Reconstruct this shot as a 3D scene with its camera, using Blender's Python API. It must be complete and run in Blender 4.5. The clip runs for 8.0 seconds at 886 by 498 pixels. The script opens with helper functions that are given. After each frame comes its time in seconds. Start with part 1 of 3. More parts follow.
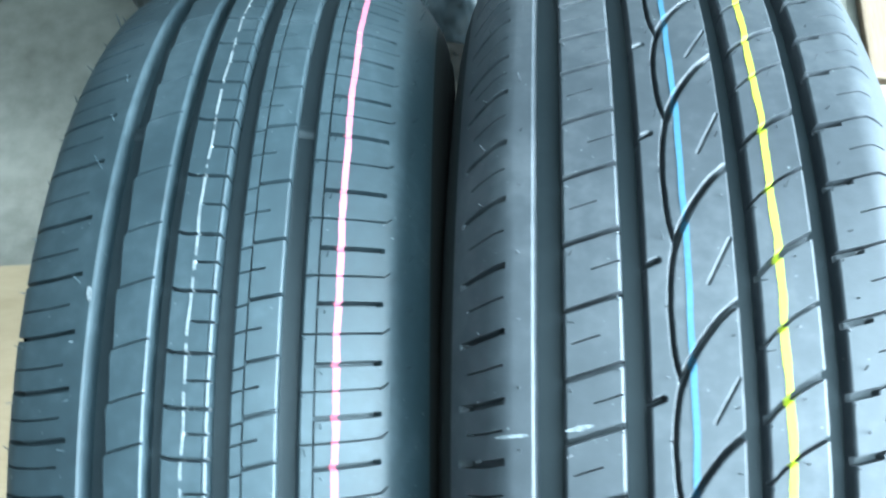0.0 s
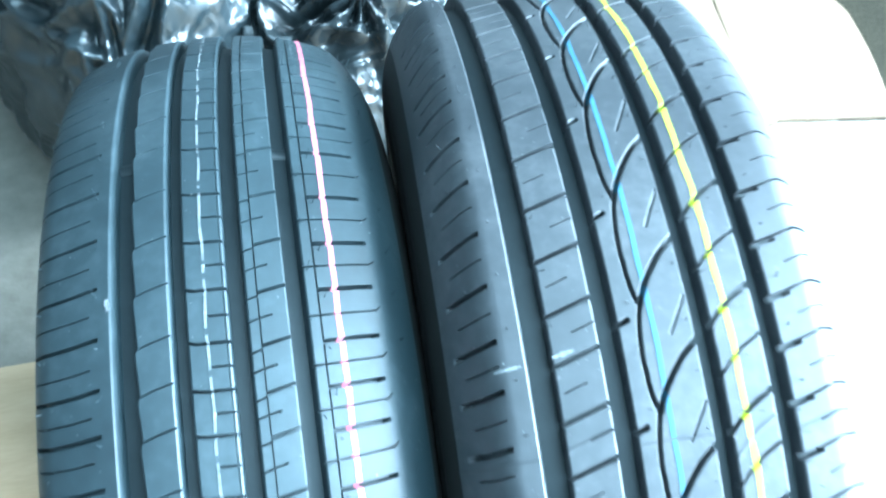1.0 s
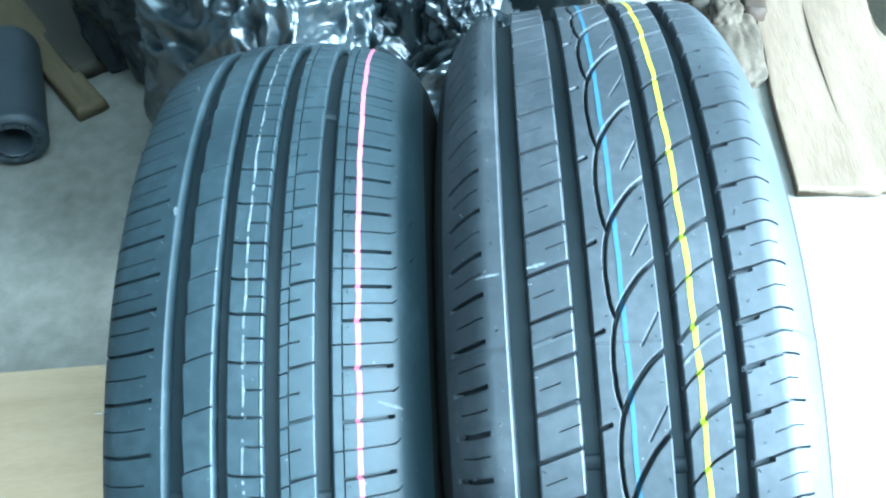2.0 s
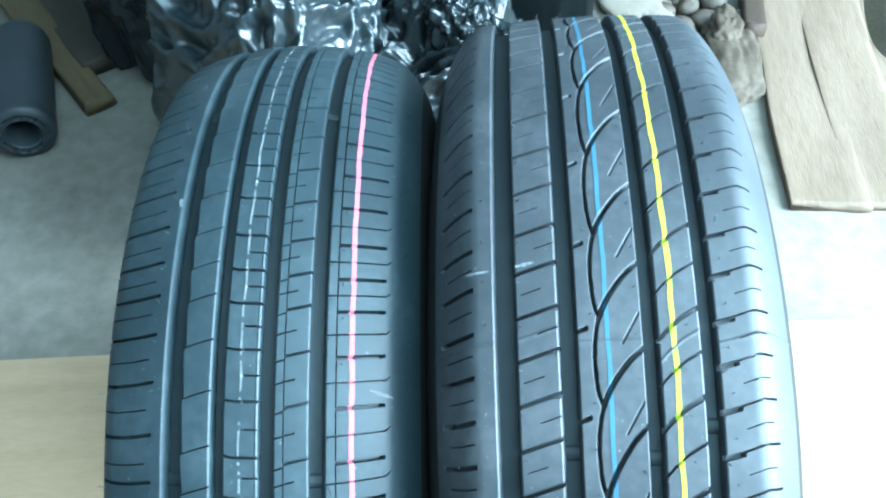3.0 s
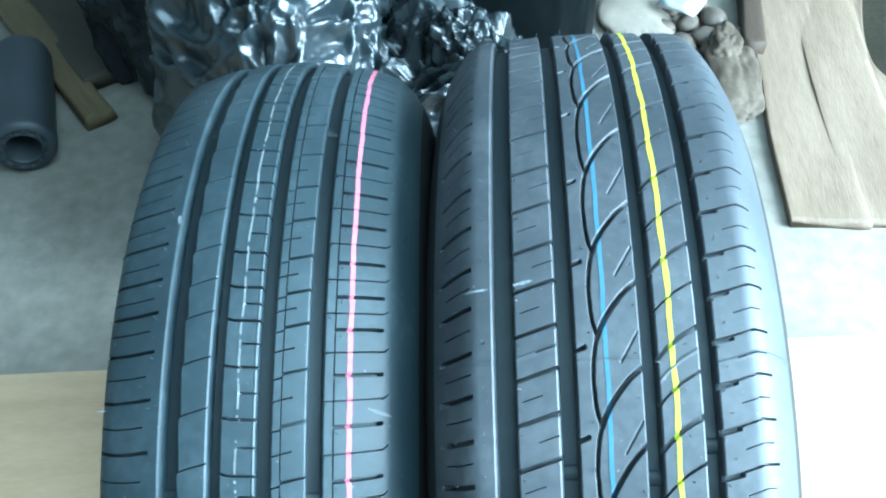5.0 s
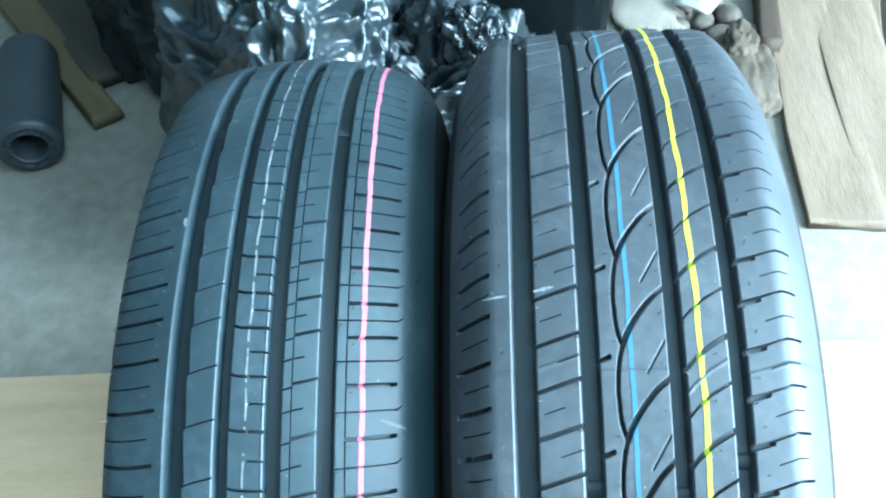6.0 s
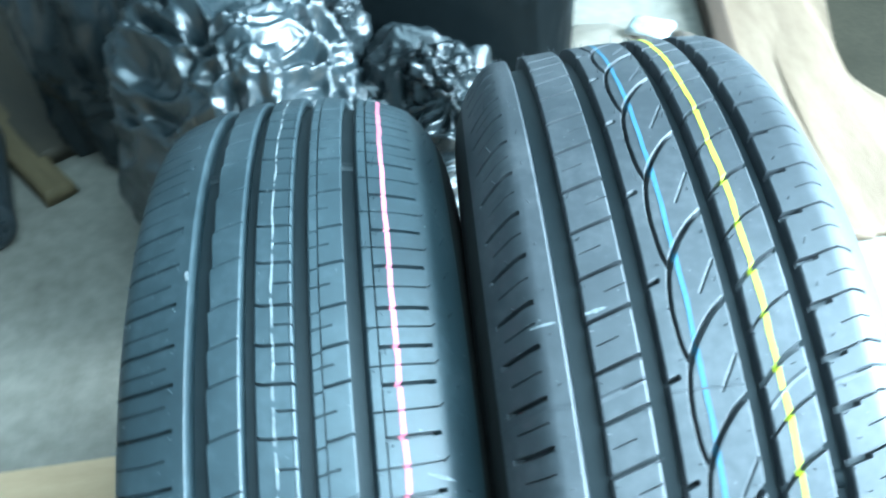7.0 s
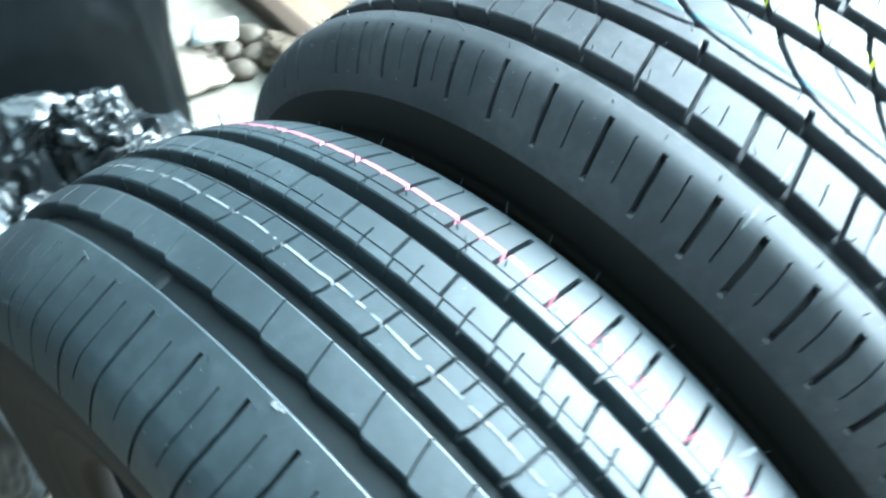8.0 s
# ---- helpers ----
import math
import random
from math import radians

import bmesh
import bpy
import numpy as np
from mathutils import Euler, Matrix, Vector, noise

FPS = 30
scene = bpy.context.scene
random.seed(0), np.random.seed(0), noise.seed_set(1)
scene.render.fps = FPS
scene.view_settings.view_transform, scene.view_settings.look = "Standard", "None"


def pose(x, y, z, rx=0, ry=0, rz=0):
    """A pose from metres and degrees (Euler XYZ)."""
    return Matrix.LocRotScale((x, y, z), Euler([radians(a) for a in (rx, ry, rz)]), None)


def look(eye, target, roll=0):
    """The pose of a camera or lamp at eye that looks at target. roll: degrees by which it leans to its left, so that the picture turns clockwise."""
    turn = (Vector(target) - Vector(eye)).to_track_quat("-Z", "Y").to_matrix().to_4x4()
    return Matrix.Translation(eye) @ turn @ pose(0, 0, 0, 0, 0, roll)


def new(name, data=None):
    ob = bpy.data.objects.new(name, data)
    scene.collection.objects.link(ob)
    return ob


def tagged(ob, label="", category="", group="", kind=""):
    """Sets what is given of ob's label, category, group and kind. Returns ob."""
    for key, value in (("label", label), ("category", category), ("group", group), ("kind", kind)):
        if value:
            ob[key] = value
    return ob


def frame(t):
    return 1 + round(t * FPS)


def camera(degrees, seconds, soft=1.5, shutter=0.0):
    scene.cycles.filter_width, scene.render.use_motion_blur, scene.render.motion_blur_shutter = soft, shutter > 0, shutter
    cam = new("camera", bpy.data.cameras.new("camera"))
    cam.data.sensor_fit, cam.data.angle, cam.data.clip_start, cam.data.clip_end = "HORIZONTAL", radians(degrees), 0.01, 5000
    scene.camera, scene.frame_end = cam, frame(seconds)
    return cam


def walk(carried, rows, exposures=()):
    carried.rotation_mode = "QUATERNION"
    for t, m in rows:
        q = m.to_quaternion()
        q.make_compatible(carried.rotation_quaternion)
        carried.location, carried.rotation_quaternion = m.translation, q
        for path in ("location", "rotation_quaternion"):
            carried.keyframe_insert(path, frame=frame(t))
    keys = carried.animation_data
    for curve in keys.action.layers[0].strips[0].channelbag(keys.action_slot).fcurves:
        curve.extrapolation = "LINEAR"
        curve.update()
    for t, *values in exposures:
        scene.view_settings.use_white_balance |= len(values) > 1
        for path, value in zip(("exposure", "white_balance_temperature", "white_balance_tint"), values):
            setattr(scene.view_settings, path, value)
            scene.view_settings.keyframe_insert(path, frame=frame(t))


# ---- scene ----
cam = camera(50.37, 8.0, soft=2.2, shutter=0.5)
# seconds, eye x y z, turn about x y z in degrees
PATH = [
    (0.0, 0.0607, -0.1672, 1.0003, 26.11, 1.32, 0.21),
    (0.5, 0.0184, -0.1666, 0.9894, 29.03, -0.33, -5.16),
    (1.0, -0.0080, -0.2468, 1.0280, 33.05, -3.65, -10.31),
    (1.5, 0.0383, -0.3382, 1.0505, 38.79, 1.76, -6.46),
    (2.0, 0.0570, -0.3808, 1.0377, 39.72, 1.70, -1.78),
    (3.5, 0.0623, -0.4005, 1.0579, 40.45, 0.48, -0.47),
    (4.5, 0.0631, -0.4003, 1.0546, 40.99, 0.56, -0.42),
    (6.0, 0.0575, -0.3804, 1.0373, 40.97, 0.87, 0.06),
    (6.5, 0.0546, -0.3701, 0.9980, 41.73, 2.19, -0.03),
    (7.0, 0.0148, -0.3577, 0.9947, 44.27, 2.12, -5.71),
    (7.3, -0.0909, -0.3187, 0.9721, 44.60, -1.01, -20.19),
    (7.5, -0.1634, -0.2757, 0.9640, 45.23, -2.62, -31.71),
    (7.7, -0.1737, -0.2366, 0.9360, 43.91, -0.24, -36.85),
    (8.0, -0.1875, -0.1784, 0.8878, 45.20, 1.04, -44.97),
]
walk(cam, [(t, pose(*p)) for t, *p in PATH], exposures=[
    (0.0, 0.8, 6350, 13), (0.5, 1.2, 6000, 14), (1.0, 1.1, 5800, 10), (1.5, 0.88, 5800, 8), (2.0, 0.70, 5750, 8), (3.5, 0.33, 5800, 8),
    (6.0, 0.35, 5750, 8), (6.5, 0.6, 5850, 8), (7.0, 0.76, 5950, 8), (7.3, 0.55, 6000, 8), (8.0, 1.0, 6700, 15)])
# ---- light ----
world = bpy.data.worlds.new("world")
scene.world = world
world.use_nodes = True
wn = world.node_tree.nodes
sky = wn.new("ShaderNodeTexSky")
sky.sky_type = "NISHITA"
sky.sun_disc = False
sky.sun_elevation, sky.sun_rotation = radians(40), radians(60)
world.node_tree.links.new(sky.outputs[0], wn["Background"].inputs[0])
wn["Background"].inputs[1].default_value = 0.12


def area_lamp(name, eye, target, w, h, power, colour):
    data = bpy.data.lights.new(name, "AREA")
    data.shape, data.size, data.size_y, data.energy, data.color = "RECTANGLE", w, h, power, colour
    ob = new(name, data)
    ob.matrix_world = look(eye, target)
    return ob


# daylight through the wide door opening; an overhead fill added under closed ceiling
area_lamp("door_daylight", (2.95, -0.6, 1.72), (0.0, -0.1, 0.4), 2.8, 2.3, 900, (0.65, 0.88, 0.99))
area_lamp("overhead_fill", (1.0, -0.9, 2.97), (1.0, -0.9, 0.0), 2.0, 2.6, 100, (0.54, 0.86, 1.0))


# ---- materials ----
def material(name, rough=0.6, metal=0.0, spec=0.5):
    m = bpy.data.materials.new(name)
    m.use_nodes = True
    b = m.node_tree.nodes["Principled BSDF"]
    b.inputs["Roughness"].default_value = rough
    b.inputs["Metallic"].default_value = metal
    b.inputs["Specular IOR Level"].default_value = spec
    return m, m.node_tree, b


def noisy(name, stops, scales=(6.0, 60.0), mix=0.4, rough=(0.5, 0.7), bump=0.2, bump_scale=200.0, bump_dist=0.001, stretch=(1, 1, 1), spec=0.5, detail=6.0):
    """Two scales of noise mixed into a colour ramp, with rough variation and fine relief."""
    m, nt, b = material(name, spec=spec)
    tc = nt.nodes.new("ShaderNodeTexCoord")
    mp = nt.nodes.new("ShaderNodeMapping")
    mp.inputs["Scale"].default_value = stretch
    nt.links.new(tc.outputs["Object"], mp.inputs[0])
    tex = []
    for s in scales:
        n = nt.nodes.new("ShaderNodeTexNoise")
        n.inputs["Scale"].default_value = s
        n.inputs["Detail"].default_value = detail
        nt.links.new(mp.outputs[0], n.inputs["Vector"])
        tex.append(n)
    mx = nt.nodes.new("ShaderNodeMix")
    mx.inputs[0].default_value = mix
    nt.links.new(tex[0].outputs[0], mx.inputs[2])
    nt.links.new(tex[1].outputs[0], mx.inputs[3])
    rp = nt.nodes.new("ShaderNodeValToRGB")
    while len(rp.color_ramp.elements) < len(stops):
        rp.color_ramp.elements.new(0.5)
    for e, (p, c) in zip(rp.color_ramp.elements, stops):
        e.position, e.color = p, (*c, 1)
    nt.links.new(mx.outputs[0], rp.inputs[0])
    nt.links.new(rp.outputs[0], b.inputs["Base Color"])
    mr = nt.nodes.new("ShaderNodeMapRange")
    mr.inputs[3].default_value, mr.inputs[4].default_value = rough
    nt.links.new(mx.outputs[0], mr.inputs[0])
    nt.links.new(mr.outputs[0], b.inputs["Roughness"])
    bn = nt.nodes.new("ShaderNodeTexNoise")
    bn.inputs["Scale"].default_value = bump_scale
    bn.inputs["Detail"].default_value = 4.0
    nt.links.new(mp.outputs[0], bn.inputs["Vector"])
    bp = nt.nodes.new("ShaderNodeBump")
    bp.inputs["Strength"].default_value, bp.inputs["Distance"].default_value = bump, bump_dist
    nt.links.new(bn.outputs[0], bp.inputs["Height"])
    nt.links.new(bp.outputs[0], b.inputs["Normal"])
    return m


RUBBER = noisy("tread_rubber", [(0.28, (0.0185, 0.0235, 0.0275)), (0.5, (0.0355, 0.0415, 0.047)), (0.72, (0.076, 0.081, 0.087))], (14.0, 160.0), 0.35, (0.48, 0.66), 0.12, 900.0, 0.0004, spec=0.66)
RUBBER_BLUISH = noisy("bluish_tread_rubber", [(0.28, (0.009, 0.018, 0.0225)), (0.5, (0.0165, 0.031, 0.037)), (0.72, (0.042, 0.062, 0.071))], (14.0, 160.0), 0.35, (0.46, 0.64), 0.12, 900.0, 0.0004, spec=0.62)


def dusty(m, scale, share, size):
    """Scatters fine pale dust specks over a rubber."""
    nt = m.node_tree
    b = nt.nodes["Principled BSDF"]
    old = b.inputs["Base Color"].links[0].from_socket
    tc = nt.nodes.new("ShaderNodeTexCoord")
    vo = nt.nodes.new("ShaderNodeTexVoronoi")
    vo.inputs["Scale"].default_value = scale
    nt.links.new(tc.outputs["Object"], vo.inputs["Vector"])
    near = nt.nodes.new("ShaderNodeMapRange")
    near.inputs[1].default_value, near.inputs[2].default_value = size, size * 0.5
    near.inputs[3].default_value, near.inputs[4].default_value = 0.0, 1.0
    nt.links.new(vo.outputs["Distance"], near.inputs[0])
    pick = nt.nodes.new("ShaderNodeSeparateColor")
    nt.links.new(vo.outputs["Color"], pick.inputs[0])
    few = nt.nodes.new("ShaderNodeMath")
    few.operation = "LESS_THAN"
    few.inputs[1].default_value = share
    nt.links.new(pick.outputs[0], few.inputs[0])
    both = nt.nodes.new("ShaderNodeMath")
    both.operation = "MULTIPLY"
    nt.links.new(near.outputs[0], both.inputs[0])
    nt.links.new(few.outputs[0], both.inputs[1])
    mix = nt.nodes.new("ShaderNodeMix")
    mix.data_type = "RGBA"
    nt.links.new(both.outputs[0], mix.inputs["Factor"])
    nt.links.new(old, mix.inputs[6])
    mix.inputs[7].default_value = (0.17, 0.19, 0.19, 1)
    nt.links.new(mix.outputs[2], b.inputs["Base Color"])


for rubber in (RUBBER, RUBBER_BLUISH):
    dusty(rubber, 150.0, 0.07, 0.10)
    dusty(rubber, 420.0, 0.05, 0.16)
# tyre rubber for the recesses, with their shade put into its darker colour
RUBBER_SHADED = noisy("shade_darkened_rubber", [(0.3, (0.010, 0.017, 0.020)), (0.7, (0.018, 0.027, 0.031))], (20.0, 200.0), 0.4, (0.5, 0.65), 0.2, 700.0, 0.0004)
SIDE_RUBBER = noisy("sidewall_rubber", [(0.3, (0.010, 0.010, 0.009)), (0.7, (0.019, 0.018, 0.016))], (18.0, 150.0), 0.4, (0.6, 0.8), 0.2, 600.0, 0.0005, spec=0.3)
PINK = noisy("pink_marking", [(0.3, (0.476, 0.111, 0.162)), (0.7, (0.561, 0.170, 0.221))], (60.0, 700.0), 0.5, (0.6, 0.8), 0.1)
WHITE = noisy("white_marking", [(0.35, (0.07, 0.085, 0.09)), (0.6, (0.21, 0.23, 0.235))], (90.0, 600.0), 0.5, (0.6, 0.8), 0.1)
BLUE = noisy("blue_marking", [(0.3, (0.03, 0.11, 0.17)), (0.7, (0.05, 0.17, 0.25))], (60.0, 700.0), 0.5, (0.6, 0.8), 0.1)
YELLOW = noisy("yellow_marking", [(0.3, (0.46, 0.50, 0.02)), (0.7, (0.58, 0.62, 0.04))], (60.0, 700.0), 0.5, (0.6, 0.8), 0.1)
CHALK = noisy("chalky_scuff", [(0.4, (0.08, 0.09, 0.095)), (0.65, (0.32, 0.34, 0.35))], (300.0, 1500.0), 0.5, (0.7, 0.9), 0.1)
CONCRETE = noisy("concrete", [(0.28, (0.115, 0.098, 0.075)), (0.5, (0.205, 0.182, 0.148)), (0.72, (0.295, 0.265, 0.222))], (3.5, 40.0), 0.4, (0.6, 0.85), 0.3, 160.0, 0.002)
BOARD = noisy("plywood_board", [(0.3, (0.40, 0.265, 0.15)), (0.7, (0.52, 0.36, 0.225))], (5.0, 60.0), 0.35, (0.55, 0.75), 0.15, 200.0, 0.001, stretch=(1, 6, 1))
PLASTIC = noisy("black_plastic_film", [(0.3, (0.008, 0.014, 0.016)), (0.7, (0.018, 0.027, 0.031))], (8.0, 50.0), 0.4, (0.26, 0.40), 0.10, 60.0, 0.002, spec=0.75)


def creased(m, folds):
    """Folds a film into flat facets between straight, crisp creases that cross each other."""
    nt = m.node_tree
    b = nt.nodes["Principled BSDF"]
    tc = nt.nodes.new("ShaderNodeTexCoord")
    calm = nt.nodes.new("ShaderNodeTexNoise")
    calm.inputs["Scale"].default_value = 9.0
    nt.links.new(tc.outputs["Object"], calm.inputs["Vector"])
    amount = nt.nodes.new("ShaderNodeMapRange")
    amount.inputs["From Min"].default_value, amount.inputs["From Max"].default_value = 0.38, 0.62
    nt.links.new(calm.outputs["Fac"], amount.inputs["Value"])
    total = None
    for scale, slope, turn, bend, patchy in folds:
        mp = nt.nodes.new("ShaderNodeMapping")
        mp.inputs["Rotation"].default_value = turn
        nt.links.new(tc.outputs["Object"], mp.inputs[0])
        wave = nt.nodes.new("ShaderNodeTexWave")
        wave.wave_type, wave.bands_direction, wave.wave_profile = "BANDS", "X", "TRI"
        wave.inputs["Scale"].default_value, wave.inputs["Distortion"].default_value = scale, bend
        wave.inputs["Detail"].default_value, wave.inputs["Detail Scale"].default_value = 0.0, 1.6
        nt.links.new(mp.outputs[0], wave.inputs["Vector"])
        high = nt.nodes.new("ShaderNodeMath")
        high.operation = "MULTIPLY"
        high.inputs[1].default_value = slope * 0.157 / scale
        nt.links.new(wave.outputs["Fac"], high.inputs[0])
        out = high.outputs[0]
        if patchy:
            some = nt.nodes.new("ShaderNodeMath")
            some.operation = "MULTIPLY"
            nt.links.new(out, some.inputs[0])
            nt.links.new(amount.outputs[0], some.inputs[1])
            out = some.outputs[0]
        if total:
            both = nt.nodes.new("ShaderNodeMath")
            both.operation = "ADD"
            nt.links.new(total, both.inputs[0])
            nt.links.new(out, both.inputs[1])
            out = both.outputs[0]
        total = out
    bp = nt.nodes.new("ShaderNodeBump")
    bp.inputs["Strength"].default_value, bp.inputs["Distance"].default_value = 1.0, 1.0
    nt.links.new(total, bp.inputs["Height"])
    nt.links.new(bp.outputs[0], b.inputs["Normal"])


# same film with its light reflections dimmed in the material to look darker
PLASTIC_DIMMED = noisy("dimmed_black_film", [(0.3, (0.008, 0.011, 0.012)), (0.7, (0.018, 0.024, 0.026))], (8.0, 50.0), 0.4, (0.18, 0.30), 0.10, 60.0, 0.002, spec=0.42)
creased(PLASTIC_DIMMED, ((19.0, 0.10, (0.5, 0.8, 2.1), 3.0, True), (30.0, 0.10, (1.0, 0.2, 0.3), 3.0, True)))
creased(PLASTIC, ((15.0, 0.10, (0.5, 0.8, 2.1), 3.0, True), (23.0, 0.10, (1.0, 0.2, 0.3), 3.0, True)))
WOOD = noisy("weathered_timber", [(0.25, (0.118, 0.074, 0.043)), (0.5, (0.180, 0.122, 0.080)), (0.75, (0.235, 0.168, 0.118))], (5.0, 45.0), 0.45, (0.65, 0.85), 0.4, 90.0, 0.002, stretch=(5, 0.6, 5))
WOOD_MID = noisy("brown_timber", [(0.25, (0.075, 0.050, 0.022)), (0.75, (0.16, 0.110, 0.052))], (5.0, 45.0), 0.45, (0.65, 0.85), 0.4, 90.0, 0.002, stretch=(5, 0.6, 5))
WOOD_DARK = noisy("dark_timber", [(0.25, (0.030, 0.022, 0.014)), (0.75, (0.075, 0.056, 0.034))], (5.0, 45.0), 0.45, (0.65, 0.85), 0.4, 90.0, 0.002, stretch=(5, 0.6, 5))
DARK_SHEET = noisy("dark_brown_sheet", [(0.3, (0.014, 0.012, 0.007)), (0.7, (0.032, 0.027, 0.017))], (9.0, 120.0), 0.5, (0.85, 0.95), 0.4, 200.0, 0.002, spec=0.15)
STONE = noisy("pebble_stone", [(0.25, (0.046, 0.035, 0.026)), (0.75, (0.145, 0.110, 0.082))], (12.0, 90.0), 0.4, (0.6, 0.85), 0.3, 150.0, 0.002)
RUBBLE = noisy("cement_rubble", [(0.25, (0.046, 0.030, 0.017)), (0.5, (0.070, 0.049, 0.031)), (0.75, (0.125, 0.092, 0.062))], (14.0, 70.0), 0.5, (0.7, 0.9), 0.5, 110.0, 0.003)
BUSH = noisy("black_moulded_rubber", [(0.3, (0.018, 0.024, 0.028)), (0.7, (0.034, 0.042, 0.046))], (20.0, 120.0), 0.4, (0.42, 0.58), 0.15, 400.0, 0.0005)
PAPER = noisy("white_packet", [(0.3, (0.48, 0.50, 0.49)), (0.7, (0.62, 0.64, 0.63))], (12.0, 80.0), 0.4, (0.4, 0.6), 0.1)
PALE = noisy("pale_cement", [(0.3, (0.19, 0.155, 0.12)), (0.7, (0.27, 0.225, 0.18))], (12.0, 80.0), 0.4, (0.6, 0.85), 0.3, 120.0, 0.002)
# brown timber, its colour halved to carry the shadow beside the plank
BROWN_SHADOWED = noisy("shadow_darkened_timber", [(0.3, (0.034, 0.020, 0.012)), (0.7, (0.075, 0.045, 0.027))], (6.0, 60.0), 0.4, (0.6, 0.85), 0.3, 120.0, 0.002, stretch=(5, 0.6, 5))
FILM_TAUT = noisy("taut_black_film", [(0.3, (0.002, 0.003, 0.0032)), (0.7, (0.004, 0.0055, 0.006))], (8.0, 50.0), 0.4, (0.26, 0.38), 0.10, 60.0, 0.002, spec=0.025)
TEAL = noisy("teal_print", [(0.3, (0.30, 0.47, 0.46)), (0.7, (0.40, 0.56, 0.55))], (12.0, 80.0), 0.4, (0.4, 0.6), 0.1)
PLASTER = noisy("dull_plaster", [(0.3, (0.10, 0.125, 0.13)), (0.7, (0.17, 0.20, 0.205))], (2.0, 30.0), 0.4, (0.7, 0.9), 0.2, 80.0, 0.002)


# ---- mesh helpers ----
def grid_mesh(name, pts, mat, close_u=False, close_v=False, smooth=True):
    """A mesh from a (rows, columns, 3) array of places."""
    r, c = pts.shape[:2]
    i = np.arange(r if close_u else r - 1)
    j = np.arange(c if close_v else c - 1)
    i, j = np.meshgrid(i, j, indexing="ij")
    i2, j2 = (i + 1) % r, (j + 1) % c
    quads = np.stack([i * c + j, i * c + j2, i2 * c + j2, i2 * c + j], -1).reshape(-1, 4)
    return quad_mesh(name, pts.reshape(-1, 3), quads, mat, smooth)


def quad_mesh(name, verts, quads, mat, smooth=True):
    me = bpy.data.meshes.new(name)
    me.vertices.add(len(verts))
    me.vertices.foreach_set("co", np.ascontiguousarray(verts, dtype=np.float32).ravel())
    me.loops.add(quads.size)
    me.loops.foreach_set("vertex_index", quads.astype(np.int32).ravel())
    me.polygons.add(len(quads))
    me.polygons.foreach_set("loop_start", np.arange(0, quads.size, 4, dtype=np.int32))
    me.polygons.foreach_set("use_smooth", np.full(len(quads), smooth))
    me.materials.append(mat)
    me.update(calc_edges=True)
    me.validate()
    return me


def under(name, me, parent, label=""):
    ob = new(name, me)
    ob.parent = parent
    return tagged(ob, label)


def part(name, bm, mat, parent=None, label="", smooth=True):
    me = bpy.data.meshes.new(name)
    bm.normal_update()
    bm.to_mesh(me)
    bm.free()
    me.materials.append(mat)
    me.polygons.foreach_set("use_smooth", [smooth] * len(me.polygons))
    ob = new(name, me)
    if parent:
        ob.parent = parent
    return tagged(ob, label)


def box_bm(x0, x1, y0, y1, z0, z1, bevel=0.0, cuts=0):
    bm = bmesh.new()
    bmesh.ops.create_cube(bm, size=1)
    for v in bm.verts:
        v.co = Vector(((x0 + x1) / 2 + v.co.x * (x1 - x0), (y0 + y1) / 2 + v.co.y * (y1 - y0), (z0 + z1) / 2 + v.co.z * (z1 - z0)))
    if cuts:
        bmesh.ops.subdivide_edges(bm, edges=bm.edges[:], cuts=cuts, use_grid_fill=True)
    if bevel:
        sharp = [e for e in bm.edges if e.calc_face_angle(0) > 0.5]
        bmesh.ops.bevel(bm, geom=sharp, offset=bevel, segments=2, affect="EDGES")
    return bm


# ---- structure ----
def slab(name, x0, x1, y0, y1, z0, z1, mat, label, cat):
    return tagged(part(name, box_bm(x0, x1, y0, y1, z0, z1), mat, smooth=False), label, cat, kind="structure")


slab("floor", -3.0, 3.0, -3.0, 3.0, -0.12, 0.0, CONCRETE, "worn grey concrete workshop floor with stains", "floor")
slab("wall_north", -3.0, 3.0, 3.0, 3.15, -0.12, 3.0, PLASTER, "dull plastered workshop wall", "wall")
slab("wall_south", -3.0, 3.0, -3.15, -3.0, -0.12, 3.0, PLASTER, "dull plastered workshop wall", "wall")
slab("wall_west", -3.15, -3.0, -3.15, 3.15, -0.12, 3.0, PLASTER, "dull plastered workshop wall", "wall")


def wall_with_door():
    bm = bmesh.new()
    for y0, y1, z0, z1 in ((-3.15, -2.1, -0.12, 3.0), (0.9, 3.15, -0.12, 3.0), (-2.1, 0.9, 2.9, 3.0)):
        b = box_bm(3.0, 3.15, y0, y1, z0, z1)
        me = bpy.data.meshes.new("t")
        b.to_mesh(me)
        b.free()
        bm.from_mesh(me)
        bpy.data.meshes.remove(me)
    return tagged(part("wall_east", bm, PLASTER, smooth=False), "plastered wall with a wide open doorway", "wall", kind="structure")


wall_with_door()
slab("ceiling", -3.15, 3.15, -3.15, 3.15, 3.0, 3.12, PLASTER, "plain pale workshop ceiling", "ceiling")
slab("ground", -40.0, 40.0, -40.0, 40.0, -0.3, -0.13, CONCRETE, "bare grey ground outside the workshop", "ground")


